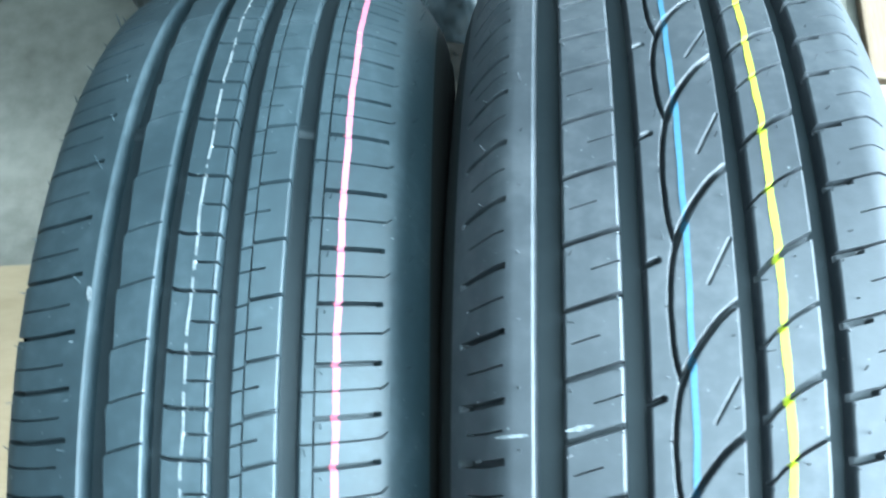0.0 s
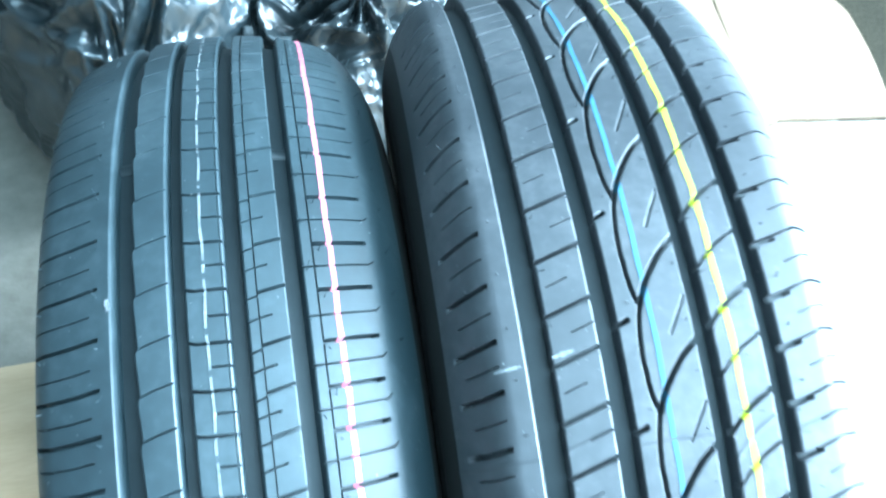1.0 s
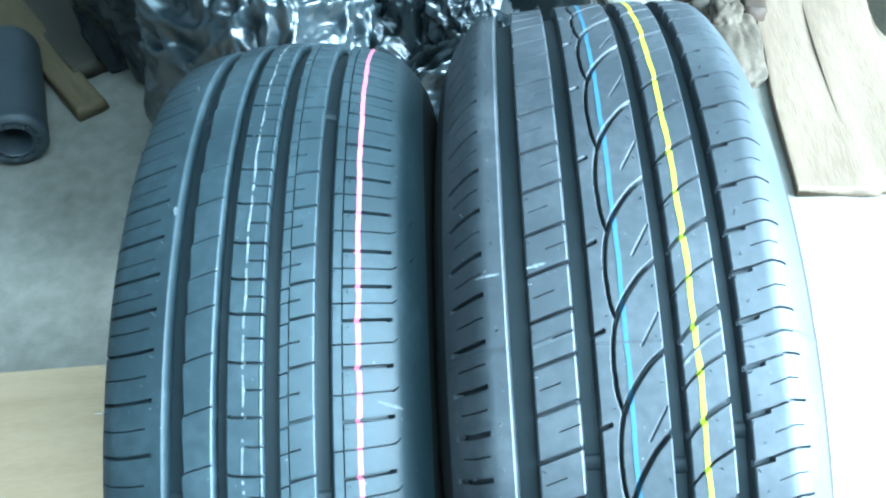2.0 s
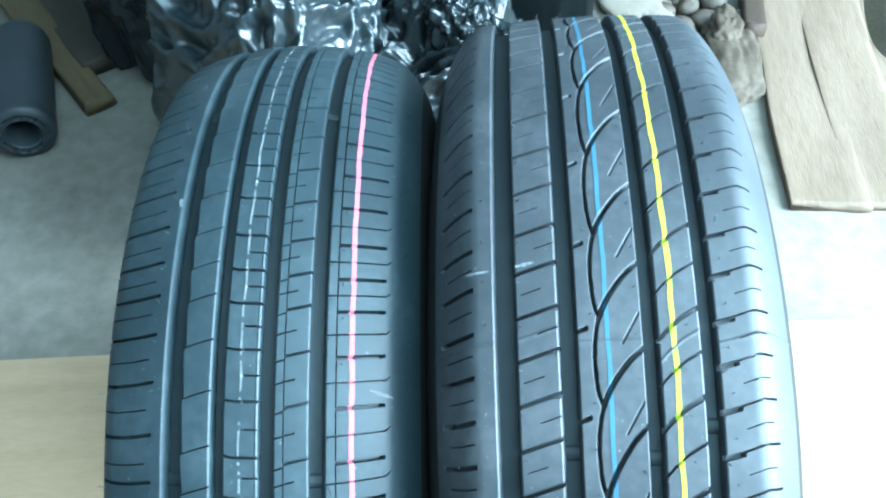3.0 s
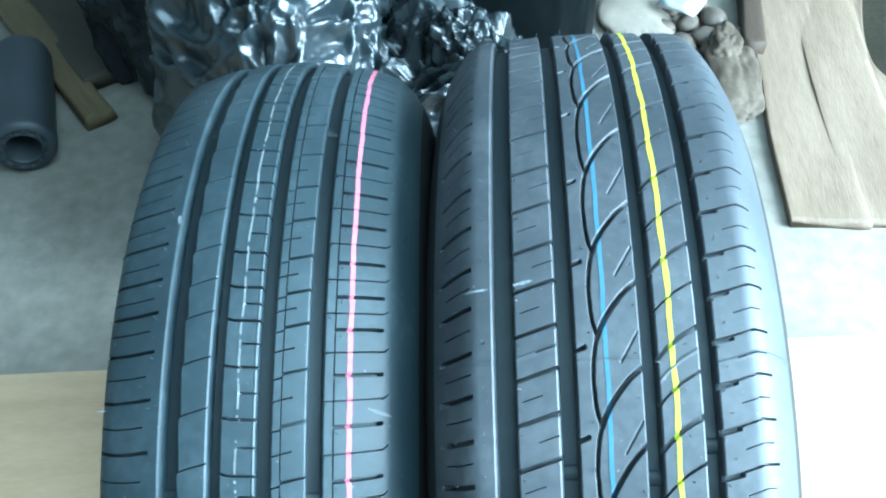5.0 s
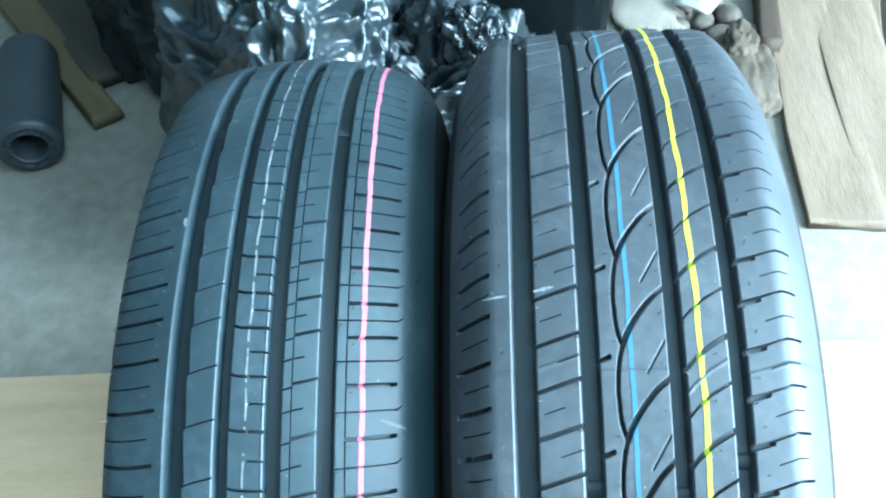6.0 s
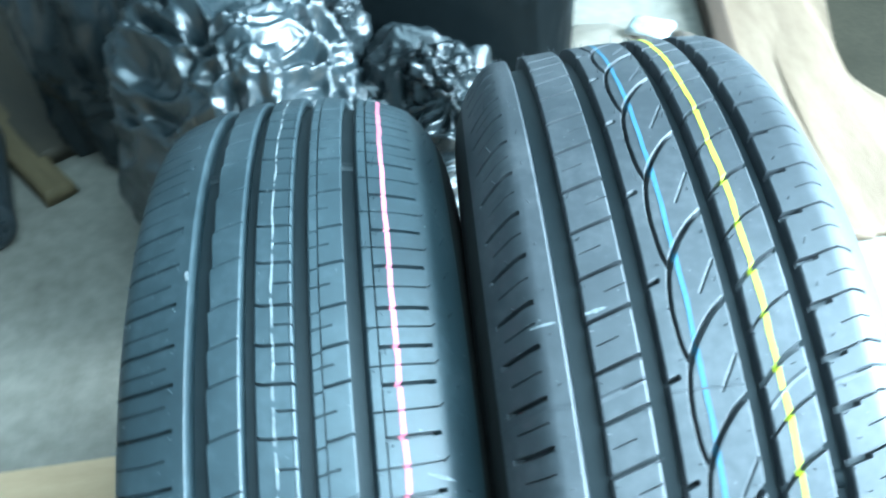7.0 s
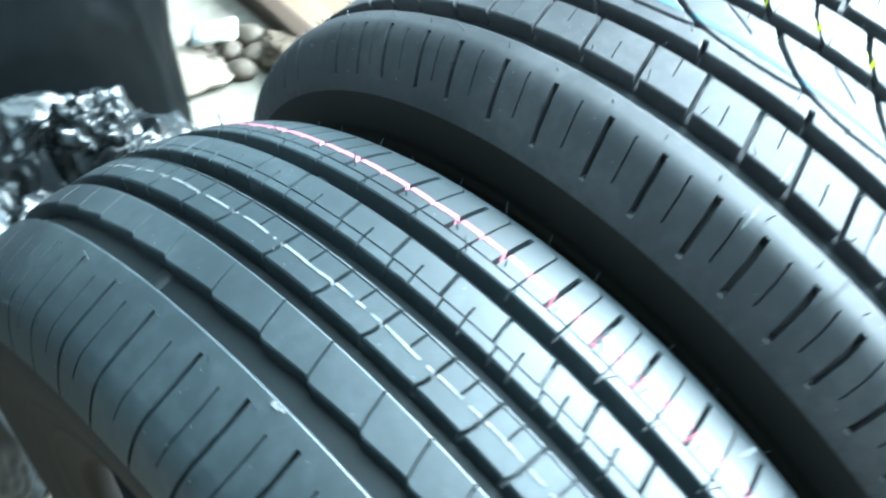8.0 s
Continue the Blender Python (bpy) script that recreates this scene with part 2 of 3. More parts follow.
# ---- tyres ----
class Profile:
    """Outline of a tyre's section, by the way w along it from the crown's middle."""

    def __init__(self, radius, crown, quart, w_crown, r_shoulder, bend, r_side, r_bead, flatter=None):
        """flatter: the bend and the side's radius of the other side, where it bulges less."""
        self.sides = [self.rows(radius, crown, quart, w_crown, r_shoulder, b, q, r_bead) for b, q in ((bend, r_side), flatter or (bend, r_side))]
        self.ends = [t[-1, 0] for t in self.sides]

    def rows(self, radius, crown, quart, w_crown, r_shoulder, bend, r_side, r_bead):
        step, w, x, r, a = 0.0005, 0.0, 0.0, radius, 0.0
        rows = [(w, x, r, a)]
        while r > r_bead and w < 0.4:
            k = 2 * crown + 12 * quart * w * w if w < w_crown else (1 / r_shoulder if a < bend else (1 / r_side if a < 1.75 else 0.0))
            a += k * step
            x += math.cos(a) * step
            r -= math.sin(a) * step
            w += step
            rows.append((w, x, r, a))
        return np.array(rows)

    def at(self, w, depth=0.0):
        s, q = np.sign(w), np.abs(w)
        x, r, a = [np.where(s < 0, np.interp(q, self.sides[1][:, 0], self.sides[1][:, k]), np.interp(q, self.sides[0][:, 0], self.sides[0][:, k])) for k in (1, 2, 3)]
        return s * (x - depth * np.sin(a)), r - depth * np.cos(a)


def ring(prof, w, th, depth=0.0):
    """Places for ways w and angles th (radians; a quarter turn is the top, half a turn faces the camera)."""
    x, r = prof.at(w, depth)
    return np.stack([x + 0 * th, r * np.cos(th), r * np.sin(th)], -1)


FINE = np.concatenate([np.arange(58, 154, 0.075), np.arange(154, 418, 0.6)])


def carve(W, S, cuts):
    """Depth of the sipes and slots at ways W and arc angles S (degrees). Each cut: its line of (w, angle), half width and depth in metres, radius."""
    D = np.zeros_like(W)
    for line, half, deep, radius in cuts:
        ang = [a for _, a in line]
        lo, hi = min(ang) - 0.7, max(ang) + 0.7
        rows = np.where((S[:, 0] > lo) & (S[:, 0] < hi))[0]
        if not len(rows):
            continue
        r0, r1 = rows[0], rows[-1] + 1
        w, s = W[r0:r1], np.radians(S[r0:r1]) * radius
        best = np.full(w.shape, 1e9)
        for (wa, aa), (wb, ab) in zip(line[:-1], line[1:]):
            sa, sb = math.radians(aa) * radius, math.radians(ab) * radius
            dw, ds = wb - wa, sb - sa
            k = np.clip(((w - wa) * dw + (s - sa) * ds) / (dw * dw + ds * ds), 0, 1)
            best = np.minimum(best, np.hypot(w - wa - k * dw, s - sa - k * ds))
        soft = 0.00025 if half > 0.0007 else 0.0004
        D[r0:r1] = np.maximum(D[r0:r1], deep * np.clip((half + soft - best) / (2 * soft), 0, 1))
    return D


def rib(prof, wa, wb, cuts, radius, groove, step=0.0004, skirts=(True, True), lip=0.0009, edge=None, slope=(0.0014, 0.0014), seam=None):
    """One rib of the tread: its carved face and its walls down to the groove. edge(angle) shifts its first side."""
    th = np.radians(FINE)[:, None]
    n = max(6, int(round((wb - wa) / step)))
    k = np.linspace(0, 1, n)[None, :]
    a = wa + (edge(FINE)[:, None] if edge else 0.0)
    W = a + (wb - a) * k + 0 * th
    S = FINE[:, None] + 0 * W
    D = carve(W, S, cuts)
    if seam:
        D -= 0.00045 * (np.abs(S - seam) < 0.07)
    if skirts[0]:
        D[:, 0] += lip
        for w, d in ((W[:, :1] - slope[0] * 0.4, np.maximum(D[:, :1], 0.003)), (W[:, :1] - slope[0], groove + 0 * D[:, :1])):
            W, D = np.hstack([w, W]), np.hstack([d, D])
    if skirts[1]:
        D[:, -1] += lip
        for w, d in ((W[:, -1:] + slope[1] * 0.4, np.maximum(D[:, -1:], 0.003)), (W[:, -1:] + slope[1], groove + 0 * D[:, -1:])):
            W, D = np.hstack([W, w]), np.hstack([D, d])
    return ring(prof, W, th + 0 * W, D)


def rib_rows(cuts, radius):
    """Angles of the rows of a rib: an even spread, and rows along both lips of every sipe."""
    rows = [np.arange(58, 154, 0.3), np.arange(154, 418, 0.7)]
    for a, w0, w1, half, deep in cuts:
        h, e = math.degrees(half / radius), math.degrees((half + 0.00015) / radius)
        rows.append(np.array([a - e, a - h, a + h, a + e]))
    rows = np.sort(np.concatenate(rows))
    rows = rows[(rows >= 58) & (rows < 418)]
    return rows[np.concatenate([[True], np.diff(rows) > 0.004])]


def sipe_depth(W, rows, cuts, lines, radius):
    D = np.zeros_like(W)
    for a, w0, w1, half, deep in cuts:
        r = np.where(np.abs(rows - a) <= math.degrees(half / radius) + 0.003)[0]
        if len(r):
            D[r] = np.maximum(D[r], deep * np.clip(np.minimum(W[r] - w0, w1 - W[r]) / 0.0006 + 0.5, 0, 1))
    for w, half, deep in lines:
        D = np.maximum(D, deep * (np.abs(W - w) <= half + 1e-6))
    return D


def straight_rib(prof, wa, wb, cuts, lines, lean, radius, groove, skirts=(True, True), slope=(0.0008, 0.0008), edge=None, seam=None, step=0.0008):
    """One rib whose sipes all follow the same slanted course lean(w), in degrees."""
    rows = rib_rows(cuts, radius)
    cols = [np.linspace(wa, wb, max(6, int(round((wb - wa) / step))))]
    for w, half, deep in lines:
        cols.append(np.array([w - half - 0.00012, w - half, w + half, w + half + 0.00012]))
    cols = np.sort(np.concatenate(cols))
    W = cols[None, :] + 0 * rows[:, None]
    D = sipe_depth(W, rows, cuts, lines, radius)
    if seam:
        D -= 0.00045 * (np.abs(rows - seam) < 0.16)[:, None]
    S = rows[:, None] + lean(W)
    if edge:
        k = np.clip(1 - (W - wa) / 0.006, 0, 1)
        W = W + edge(S) * k
    for side in (0, 1):
        if not skirts[side]:
            continue
        c, sg = (0, -1) if side == 0 else (-1, 1)
        w0, d0, s0 = W[:, c:c + 1 or None], D[:, c:c + 1 or None], S[:, c:c + 1 or None]
        d0 += 0.0006
        extra = ((w0 + sg * slope[side] * 0.35, np.maximum(d0, 0.0025), s0), (w0 + sg * slope[side], groove + 0 * d0, s0))
        for w, d, a in extra:
            W, D, S = (np.hstack([w, W]), np.hstack([d, D]), np.hstack([a, S])) if side == 0 else (np.hstack([W, w]), np.hstack([D, d]), np.hstack([S, a]))
    return ring(prof, W, np.radians(S), D)


def stripe(prof, centre, half, cuts, lines, lean, radius, wobble, dashes=None):
    """A thin painted line round the tread, that dips into the sipes it crosses."""
    rows = rib_rows(cuts, radius)
    c = centre + wobble * (np.sin(rows * 0.55) + 0.6 * np.sin(rows * 1.3 + 1))[:, None]
    k = np.linspace(-1, 1, 5)[None, :]
    h = half * (1 + 0.25 * np.array([noise.noise((a * 0.9, centre * 50, 0)) for a in rows]))[:, None]
    W = c + h * k
    D = sipe_depth(W, rows, cuts, lines, radius) - 0.00022
    S = rows[:, None] + lean(W)
    keep = np.ones(len(rows), bool)
    if dashes:
        keep = np.array([noise.noise((a * dashes, 7.7, centre * 30)) > -0.36 for a in rows])
    return ring(prof, W, np.radians(S), D), keep


def stripe_on_curves(prof, centre, half, cuts, radius, wobble):
    th = FINE[:, None]
    W = centre + wobble * (np.sin(th * 0.55) + 0.6 * np.sin(th * 1.3 + 1)) + half * np.linspace(-1, 1, 5)[None, :]
    D = carve(W, th + 0 * W, cuts) - 0.00022
    return ring(prof, W, np.radians(th) + 0 * W, D), np.ones(len(FINE), bool)


def course(*pts):
    """The slanted course of a rib's sipes, through (w, degrees)."""
    x, y = [p[0] for p in pts], [p[1] for p in pts]
    return lambda w: np.interp(w, x, y)


def stripe_mesh(name, pts, keep, mat):
    r, c = pts.shape[:2]
    i, j = np.meshgrid(np.arange(r), np.arange(c - 1), indexing="ij")
    i2 = (i + 1) % r
    ok = keep[i] & keep[i2]
    quads = np.stack([i * c + j, i * c + j + 1, i2 * c + j + 1, i2 * c + j], -1)[ok]
    return quad_mesh(name, pts.reshape(-1, 3), quads, mat)


def pitches(known, seed, choice):
    """The known pitch angles carried on round the whole tyre."""
    rng = random.Random(seed)
    out = list(known)
    while out[-1] < 418 - 3:
        out.append(out[-1] + rng.choice(choice))
    while out[0] > 58:
        out.insert(0, out[0] - rng.choice(choice))
    return out


def hairs(prof, spots, length, seed):
    """Thin moulding hairs that stand on the tread at (w, angle)."""
    rng = random.Random(seed)
    vs, qs = [], []
    for w, a in spots:
        x, r = prof.at(np.array(w))
        t = math.radians(a)
        p = Vector((float(x), float(r) * math.cos(t), float(r) * math.sin(t)))
        n = Vector((math.copysign(0.35, w) if abs(w) > 0.075 else rng.uniform(-0.3, 0.3), math.cos(t), math.sin(t))).normalized()
        tip = p + (n + Vector((rng.uniform(-0.5, 0.5), rng.uniform(-0.5, 0.5), rng.uniform(-0.5, 0.5)))) * length * rng.uniform(0.5, 1.2)
        side = n.orthogonal().normalized() * 0.00035
        side2 = n.cross(side).normalized() * 0.00035
        b = len(vs)
        for q, s in ((p, 1.0), (tip, 0.5)):
            vs += [q + side * s, q + side2 * s, q - side * s, q - side2 * s]
        qs += [[b + i, b + (i + 1) % 4, b + 4 + (i + 1) % 4, b + 4 + i] for i in range(4)]
        qs.append([b + 4, b + 5, b + 6, b + 7])
    return np.array([tuple(v) for v in vs]), np.array(qs)


def tyre_shell(root, prof, groove, w_tread, bead):
    """Groove floor under the ribs, the two sidewalls and the hollow inside."""
    th = np.radians(np.arange(0, 360, 1.0))[:, None]
    W = np.linspace(-w_tread, w_tread, 90)[None, :] + 0 * th
    under("groove_floor", grid_mesh("groove_floor", ring(prof, W, th + 0 * W, groove), RUBBER_SHADED, close_u=True), root)
    for s in (-1, 1):
        end = prof.ends[0 if s > 0 else 1]
        w = np.linspace(w_tread - 0.004, end, 90)[None, :]
        d = 0.0006 * np.exp(-((w - w_tread - 0.022) / 0.0025) ** 2) - 0.0012 * np.exp(-((w - end + 0.02) / 0.003) ** 2) - 0.0008 * np.exp(-((w - w_tread - 0.05) / 0.0012) ** 2)
        W = s * w + 0 * th
        under("sidewall", grid_mesh("sidewall", ring(prof, W, th + 0 * W, d + 0 * W), SIDE_RUBBER, close_u=True), root)
        # rounded bead turned inwards
        x, r = prof.at(np.array(s * end))
        k = np.linspace(0, math.pi * 1.2, 12)[None, :]
        pts = np.stack([s * (abs(x) - 0.009 + 0.009 * np.cos(k)) + 0 * th, (r - 0.006 * np.sin(k)) * np.cos(th), (r - 0.006 * np.sin(k)) * np.sin(th)], -1)
        under("bead", grid_mesh("bead", pts, SIDE_RUBBER, close_u=True), root)
    W = np.linspace(-prof.ends[1], prof.ends[0], 60)[None, :] + 0 * th
    under("inner_liner", grid_mesh("inner_liner", ring(prof, W, th + 0 * W, 0.014), RUBBER_SHADED, close_u=True), root)


def wear_bars(prof, root, centre, angles, half, groove):
    """Low bars that cross a groove."""
    for a in angles:
        th = np.radians(np.array([a - 0.75, a - 0.5, a + 0.5, a + 0.75]))[:, None]
        W = np.linspace(centre - half, centre + half, 4)[None, :] + 0 * th
        D = np.array([groove, groove - 0.0018, groove - 0.0018, groove])[:, None] + 0 * W
        under("wear_bar", grid_mesh("wear_bar", ring(prof, W, th + 0 * W, D), RUBBER_SHADED), root)


def scuff(root, prof, w, ang, length, width, turn, mat, seed):
    """A small pale rub mark on the rubber."""
    rng = random.Random(seed)
    n, m = 14, 5
    pts = np.zeros((n, m, 3))
    for i in range(n):
        k = i / (n - 1) - 0.5
        half = width * (1 - (2 * k) ** 2) ** 0.5 * rng.uniform(0.5, 1.1)
        for j in range(m):
            h = (j / (m - 1) - 0.5) * 2 * half
            ww = w + k * length * math.cos(turn) - h * math.sin(turn)
            aa = math.radians(ang) + (k * length * math.sin(turn) + h * math.cos(turn)) / 0.32
            pts[i, j] = ring(prof, np.array(ww), np.array(aa), -0.0003)
    under("scuff_mark", grid_mesh("scuff_mark", pts, mat), root, "pale rub mark on the tread")


def comfort_tyre():
    """The tyre with five straight ribs and a pink and a white line."""
    R, G = 0.3203, 0.0083
    prof = Profile(R, 1.956, 69.0, 0.078, 0.018, radians(45), 0.090, 0.192, (radians(66), 0.075))
    root = tagged(new("tyre"), "new black car tyre with straight ribs and pink line on board", "tyre", "new tyres")
    P = pitches([70.92, 76.58, 81.24, 87.06, 92.32, 96.98, 101.76, 105.79, 109.45, 114.28, 119.46, 124.88], 3, (4.0, 4.7, 5.4))
    g1, g2, g3, g4, white, pink = -0.0414, -0.0156, 0.0117, 0.0397, -0.0028, 0.0592
    h1, h2, h3, h4 = 0.0048, 0.0038, 0.0044, 0.0046
    la = course((g1 - 0.072, -1.0), (g1 - 0.046, 0.15), (g1 - 0.037, 0.3), (g1 - 0.026, 0.25), (g1 - 0.0135, 0.0))
    lb = course((g1, 0.15), (g1 + 0.009, -0.3), (g2, -1.1))
    lc = course((g2, -0.4), (g2 + 0.008, 0.0), (g3, 0.12))
    ld = course((g3, 0.55), (g3 + 0.0097, 0.0), (g4, -0.75))
    le = course((g4, 0.25), (pink, 0.03), (pink + 0.016, -0.2), (pink + 0.020, -0.28), (pink + 0.023, -0.75), (pink + 0.045, -0.75))
    A, B, C, D, E = [], [], [], [], []
    spots = []
    for a, b in zip(P[:-1], P[1:]):
        q, m = b - a, (a + b) / 2
        A += [(m - 0.2, g1 - 0.068, g1 - 0.0128, 0.0010, 0.005), (b - 0.1, g1 - 0.052, g1 - 0.0165, 0.00035, 0.004)]
        B += [(a - 0.95, g1 + 0.003, g2 - 0.0045, 0.0004, 0.0045)]
        C += [(a - 0.72, g2 + 0.002, g3, 0.0008, 0.006), (a - 0.72 + q * 0.5, white + 0.001, g3, 0.0005, 0.005)]
        D += [(a + 0.05, g3 + 0.0097, g4, 0.0009, 0.006), (a + 0.35, g3 + 0.002, g3 + 0.0097, 0.0004, 0.0045), (a + q * 0.5, g3 + 0.002, g3 + 0.0150, 0.0004, 0.0045)]
        E += [(a, g4 + 0.0105, pink + 0.019, 0.0011, 0.006), (a + q * 0.5, g4 + 0.004, pink + 0.0225, 0.0004, 0.004)]
        spots += [(g1 - 0.044, m + 0.7), (pink + 0.034, b), (g4 + 0.0135, a + 0.8), (g4 + 0.0065, m + 0.5), (g1 - 0.0125, m + 0.6)]
    at, shift = [], []
    for a in P:
        at += [a - 1.1, a - 0.7]
        shift += [0.0016, 0.0]
    kink = lambda ang: np.interp(ang, at, shift)
    wt = 0.110
    thin = (0.0008, 0.0008)
    ribs = (
        ("shoulder_rib", -wt, g1 - h1 - 0.0008, A, (), la, (False, True), None, (0.001, 0.0014)),
        ("rib", g1 + h1, g2 - h2, B, (), lb, (True, True), kink, (0.0008, 0.0011)),
        ("rib", g2 + h2, g3 - h3, C, ((g3 - h3 - 0.0015, 0.0002, 0.0006),), lc, (True, True), None, thin),
        ("rib", g3 + h3, g4 - h4, D, ((g3 + 0.0097, 0.00028, 0.0045),), ld, (True, True), None, thin),
        ("shoulder_rib", g4 + h4, wt, E, ((g4 + 0.0105, 0.0003, 0.0045),), le, (True, False), None, thin))
    for name, wa, wb, cuts, lines, lean, skirts, edge, slope in ribs:
        under(name, grid_mesh(name, straight_rib(prof, wa, wb, cuts, lines, lean, R, G, skirts, slope, edge), RUBBER_BLUISH, close_u=True, smooth=False), root)
    under("painted_line", stripe_mesh("painted_line", *stripe(prof, pink, 0.0014, E, (), le, R, 0.0002), PINK), root, "pink painted line round the tread")
    under("painted_line", stripe_mesh("painted_line", *stripe(prof, white, 0.0006, C, (), lc, R, 0.0003, 3.1), WHITE), root, "worn white dashed line round the tread")
    tyre_shell(root, prof, G, wt, 0.205)
    wear_bars(prof, root, g4, (80.2, 126.9, 190, 240), h4, G)
    wear_bars(prof, root, g1, (80.2, 126.5, 190, 240), h1, G)
    scuff(root, prof, -0.0485, 96.2, 0.007, 0.0016, 1.4, CHALK, 1)
    scuff(root, prof, 0.0770, 118.1, 0.016, 0.0012, 0.3, CHALK, 2)
    v, q = hairs(prof, spots, 0.005, 5)
    tagged(under("moulding_hairs", quad_mesh("moulding_hairs", v, q, RUBBER_BLUISH, False), root), kind="stuff")
    return root


def smooth_line(pts, n=5):
    """A rounded course through the inner ones of some (w, angle)."""
    out = []
    for k in range(1, len(pts) - 2):
        p = [np.array(pts[k + i]) for i in (-1, 0, 1, 2)]
        for t in np.linspace(0, 1, n, endpoint=k == len(pts) - 3):
            out.append(tuple(0.5 * (2 * p[1] + (p[2] - p[0]) * t + (2 * p[0] - 5 * p[1] + 4 * p[2] - p[3]) * t * t + (3 * p[1] - p[0] - 3 * p[2] + p[3]) * t ** 3)))
    return out


def sport_tyre():
    """The tyre with crescent sipes and a blue and a yellow line."""
    R, G = 0.3316, 0.0088
    prof = Profile(R, 0.571, 0.0, 0.071, 0.018, radians(45), 0.090, 0.204)
    root = tagged(new("tyre"), "new black car tyre with crescent sipes, blue and yellow lines", "tyre", "new tyres")
    P = pitches([83.57, 88.60, 93.91, 98.73, 103.48, 107.55, 112.00, 116.12, 120.23, 124.3, 128.4], 9, (4.2, 4.7, 5.2))
    g1, g2, g3, g4, blue, yellow = -0.0568, -0.0236, 0.0197, 0.0502, -0.0027, 0.0321
    h1, h2, h3, h4 = 0.0057, 0.0048, 0.0042, 0.0044
    la = course((g1 - 0.056, 0.7), (g1 - 0.028, 0.3), (g1 - 0.0185, 0.0))
    lb = course((g1, 0.2), (g2, -1.65))
    ld = course((g3, 3.05), (yellow - 0.004, 1.45), (yellow + 0.004, 0.25), (g4, -1.15))
    le = course((g4, 0.9), (g4 + 0.014, 0.3), (g4 + 0.026, -0.35), (g4 + 0.036, -0.25), (g4 + 0.06, 0.1))
    A, B, C, D, E = [], [], [], [], []
    spots = []
    for k, (a, b) in enumerate(zip(P[:-1], P[1:])):
        q = b - a
        A += [(a + 1.15, g1 - 0.046, g1 - 0.0185, 0.0014, 0.006), (a + 1.1 + q / 2, g1 - 0.040, g1 - 0.019, 0.00035, 0.004)]
        B += [(a, g1, g2, 0.0012, 0.007)]
        B += [(a + q / 2, g1 + 0.009, g1 + 0.019, 0.00025, 0.004)] if k % 2 else [(a + q / 2, g1 + 0.017, g2 - 0.006, 0.00025, 0.004)]
        D += [(a, g3 + 0.002, g4, 0.0017 if (k - P.index(83.57)) % 2 == 0 else 0.0009, 0.0055)]
        E += [(a + 0.05, g4, g4 + 0.014, 0.0016, 0.0045), (a - 0.1, g4 + 0.0135, g4 + 0.036, 0.0006, 0.005), (a + q / 2, g4 + 0.016, g4 + 0.032, 0.00025, 0.004)]
        spots += [(g1 - 0.030, a + 1.2), (g1 + 0.008, a + 0.6), (g2 - 0.006, a - 0.9), (yellow + 0.006, a + 0.9), (g4 + 0.006, a + 1.2), (g4 + 0.010, a - 1.0), (g1 - 0.012, a + 0.3), (g2 + 0.012, a - 0.4), (g3 - 0.007, a + 1.6), (yellow - 0.007, a + 2.6)]
    VV = P[::2] if abs(P.index(83.57)) % 2 == 0 else P[1::2]
    for a, b in zip(VV[:-1], VV[1:]):
        q = (b - a) / 8.8
        o = 0.0
        up = smooth_line([(g3 + 0.0090, a + o - 7.3 * q), (g3 - 0.0009, a + o - 6.1 * q), (g3 - 0.0081, a + o - 5.08 * q), (g3 - 0.0140, a + o - 3.97 * q), (g3 - 0.0218, a + o - 1.97 * q), (g3 - 0.0267, a + o), (g3 - 0.0292, a + o + 2.2 * q)])
        down = smooth_line([(g3 - 0.0218, a + o - 1.97 * q), (g3 - 0.0267, a + o), (g3 - 0.0292, a + o + 2.2 * q), (g3 - 0.0299, a + o + 4.4 * q), (g3 - 0.0291, a + o + 7.1 * q), (g3 - 0.0267, b + o), (g3 - 0.0254, b + o + 1.0 * q)])
        C.append((up, 0.0011, 0.0076, R))
        C.append((down, 0.0008, 0.0068, R))
        C.append(([(g3 - 0.0150, a + 2.6 * q), (g3 - 0.0054, a - 0.4 * q)], 0.0002, 0.0020, R))
        C.append(([(g2 + 0.004, a + 1.4 * q), (g2 + 0.0095, a + 1.0 * q)], 0.0010, 0.0070, R))
    wt = 0.112
    ribs = (
        ("shoulder_rib", -wt, g1 - h1 - 0.0006, A, la, (False, True), (0.001, 0.0011)), ("rib", g1 + h1, g2 - h2 - 0.0004, B, lb, (True, True), (0.0008, 0.0011)),
        ("rib", g3 + h3, g4 - h4, D, ld, (True, True), (0.0012, 0.0008)), ("shoulder_rib", g4 + h4, wt, E, le, (True, False), (0.0012, 0.001)))
    for name, wa, wb, cuts, lean, skirts, slope in ribs:
        under(name, grid_mesh(name, straight_rib(prof, wa, wb, cuts, (), lean, R, G, skirts, slope, seam=114.06), RUBBER, close_u=True, smooth=False), root)
    under("rib", grid_mesh("rib", rib(prof, g2 + h2, g3 - h3, C, R, G, slope=(0.0012, 0.0010), seam=114.06), RUBBER, close_u=True), root)
    under("painted_line", stripe_mesh("painted_line", *stripe_on_curves(prof, blue, 0.0012, C, R, 0.0002), BLUE), root, "blue painted line round the tread")
    under("painted_line", stripe_mesh("painted_line", *stripe(prof, yellow, 0.0013, D, (), ld, R, 0.0003), YELLOW), root, "yellow painted line round the tread")
    tyre_shell(root, prof, G, wt, 0.216)
    wear_bars(prof, root, g2, (124.4, 190, 240), h2, G)
    wear_bars(prof, root, g3, (125.0, 190, 240), h3, G)
    wear_bars(prof, root, g4, (122.2, 190, 240), h4, G)
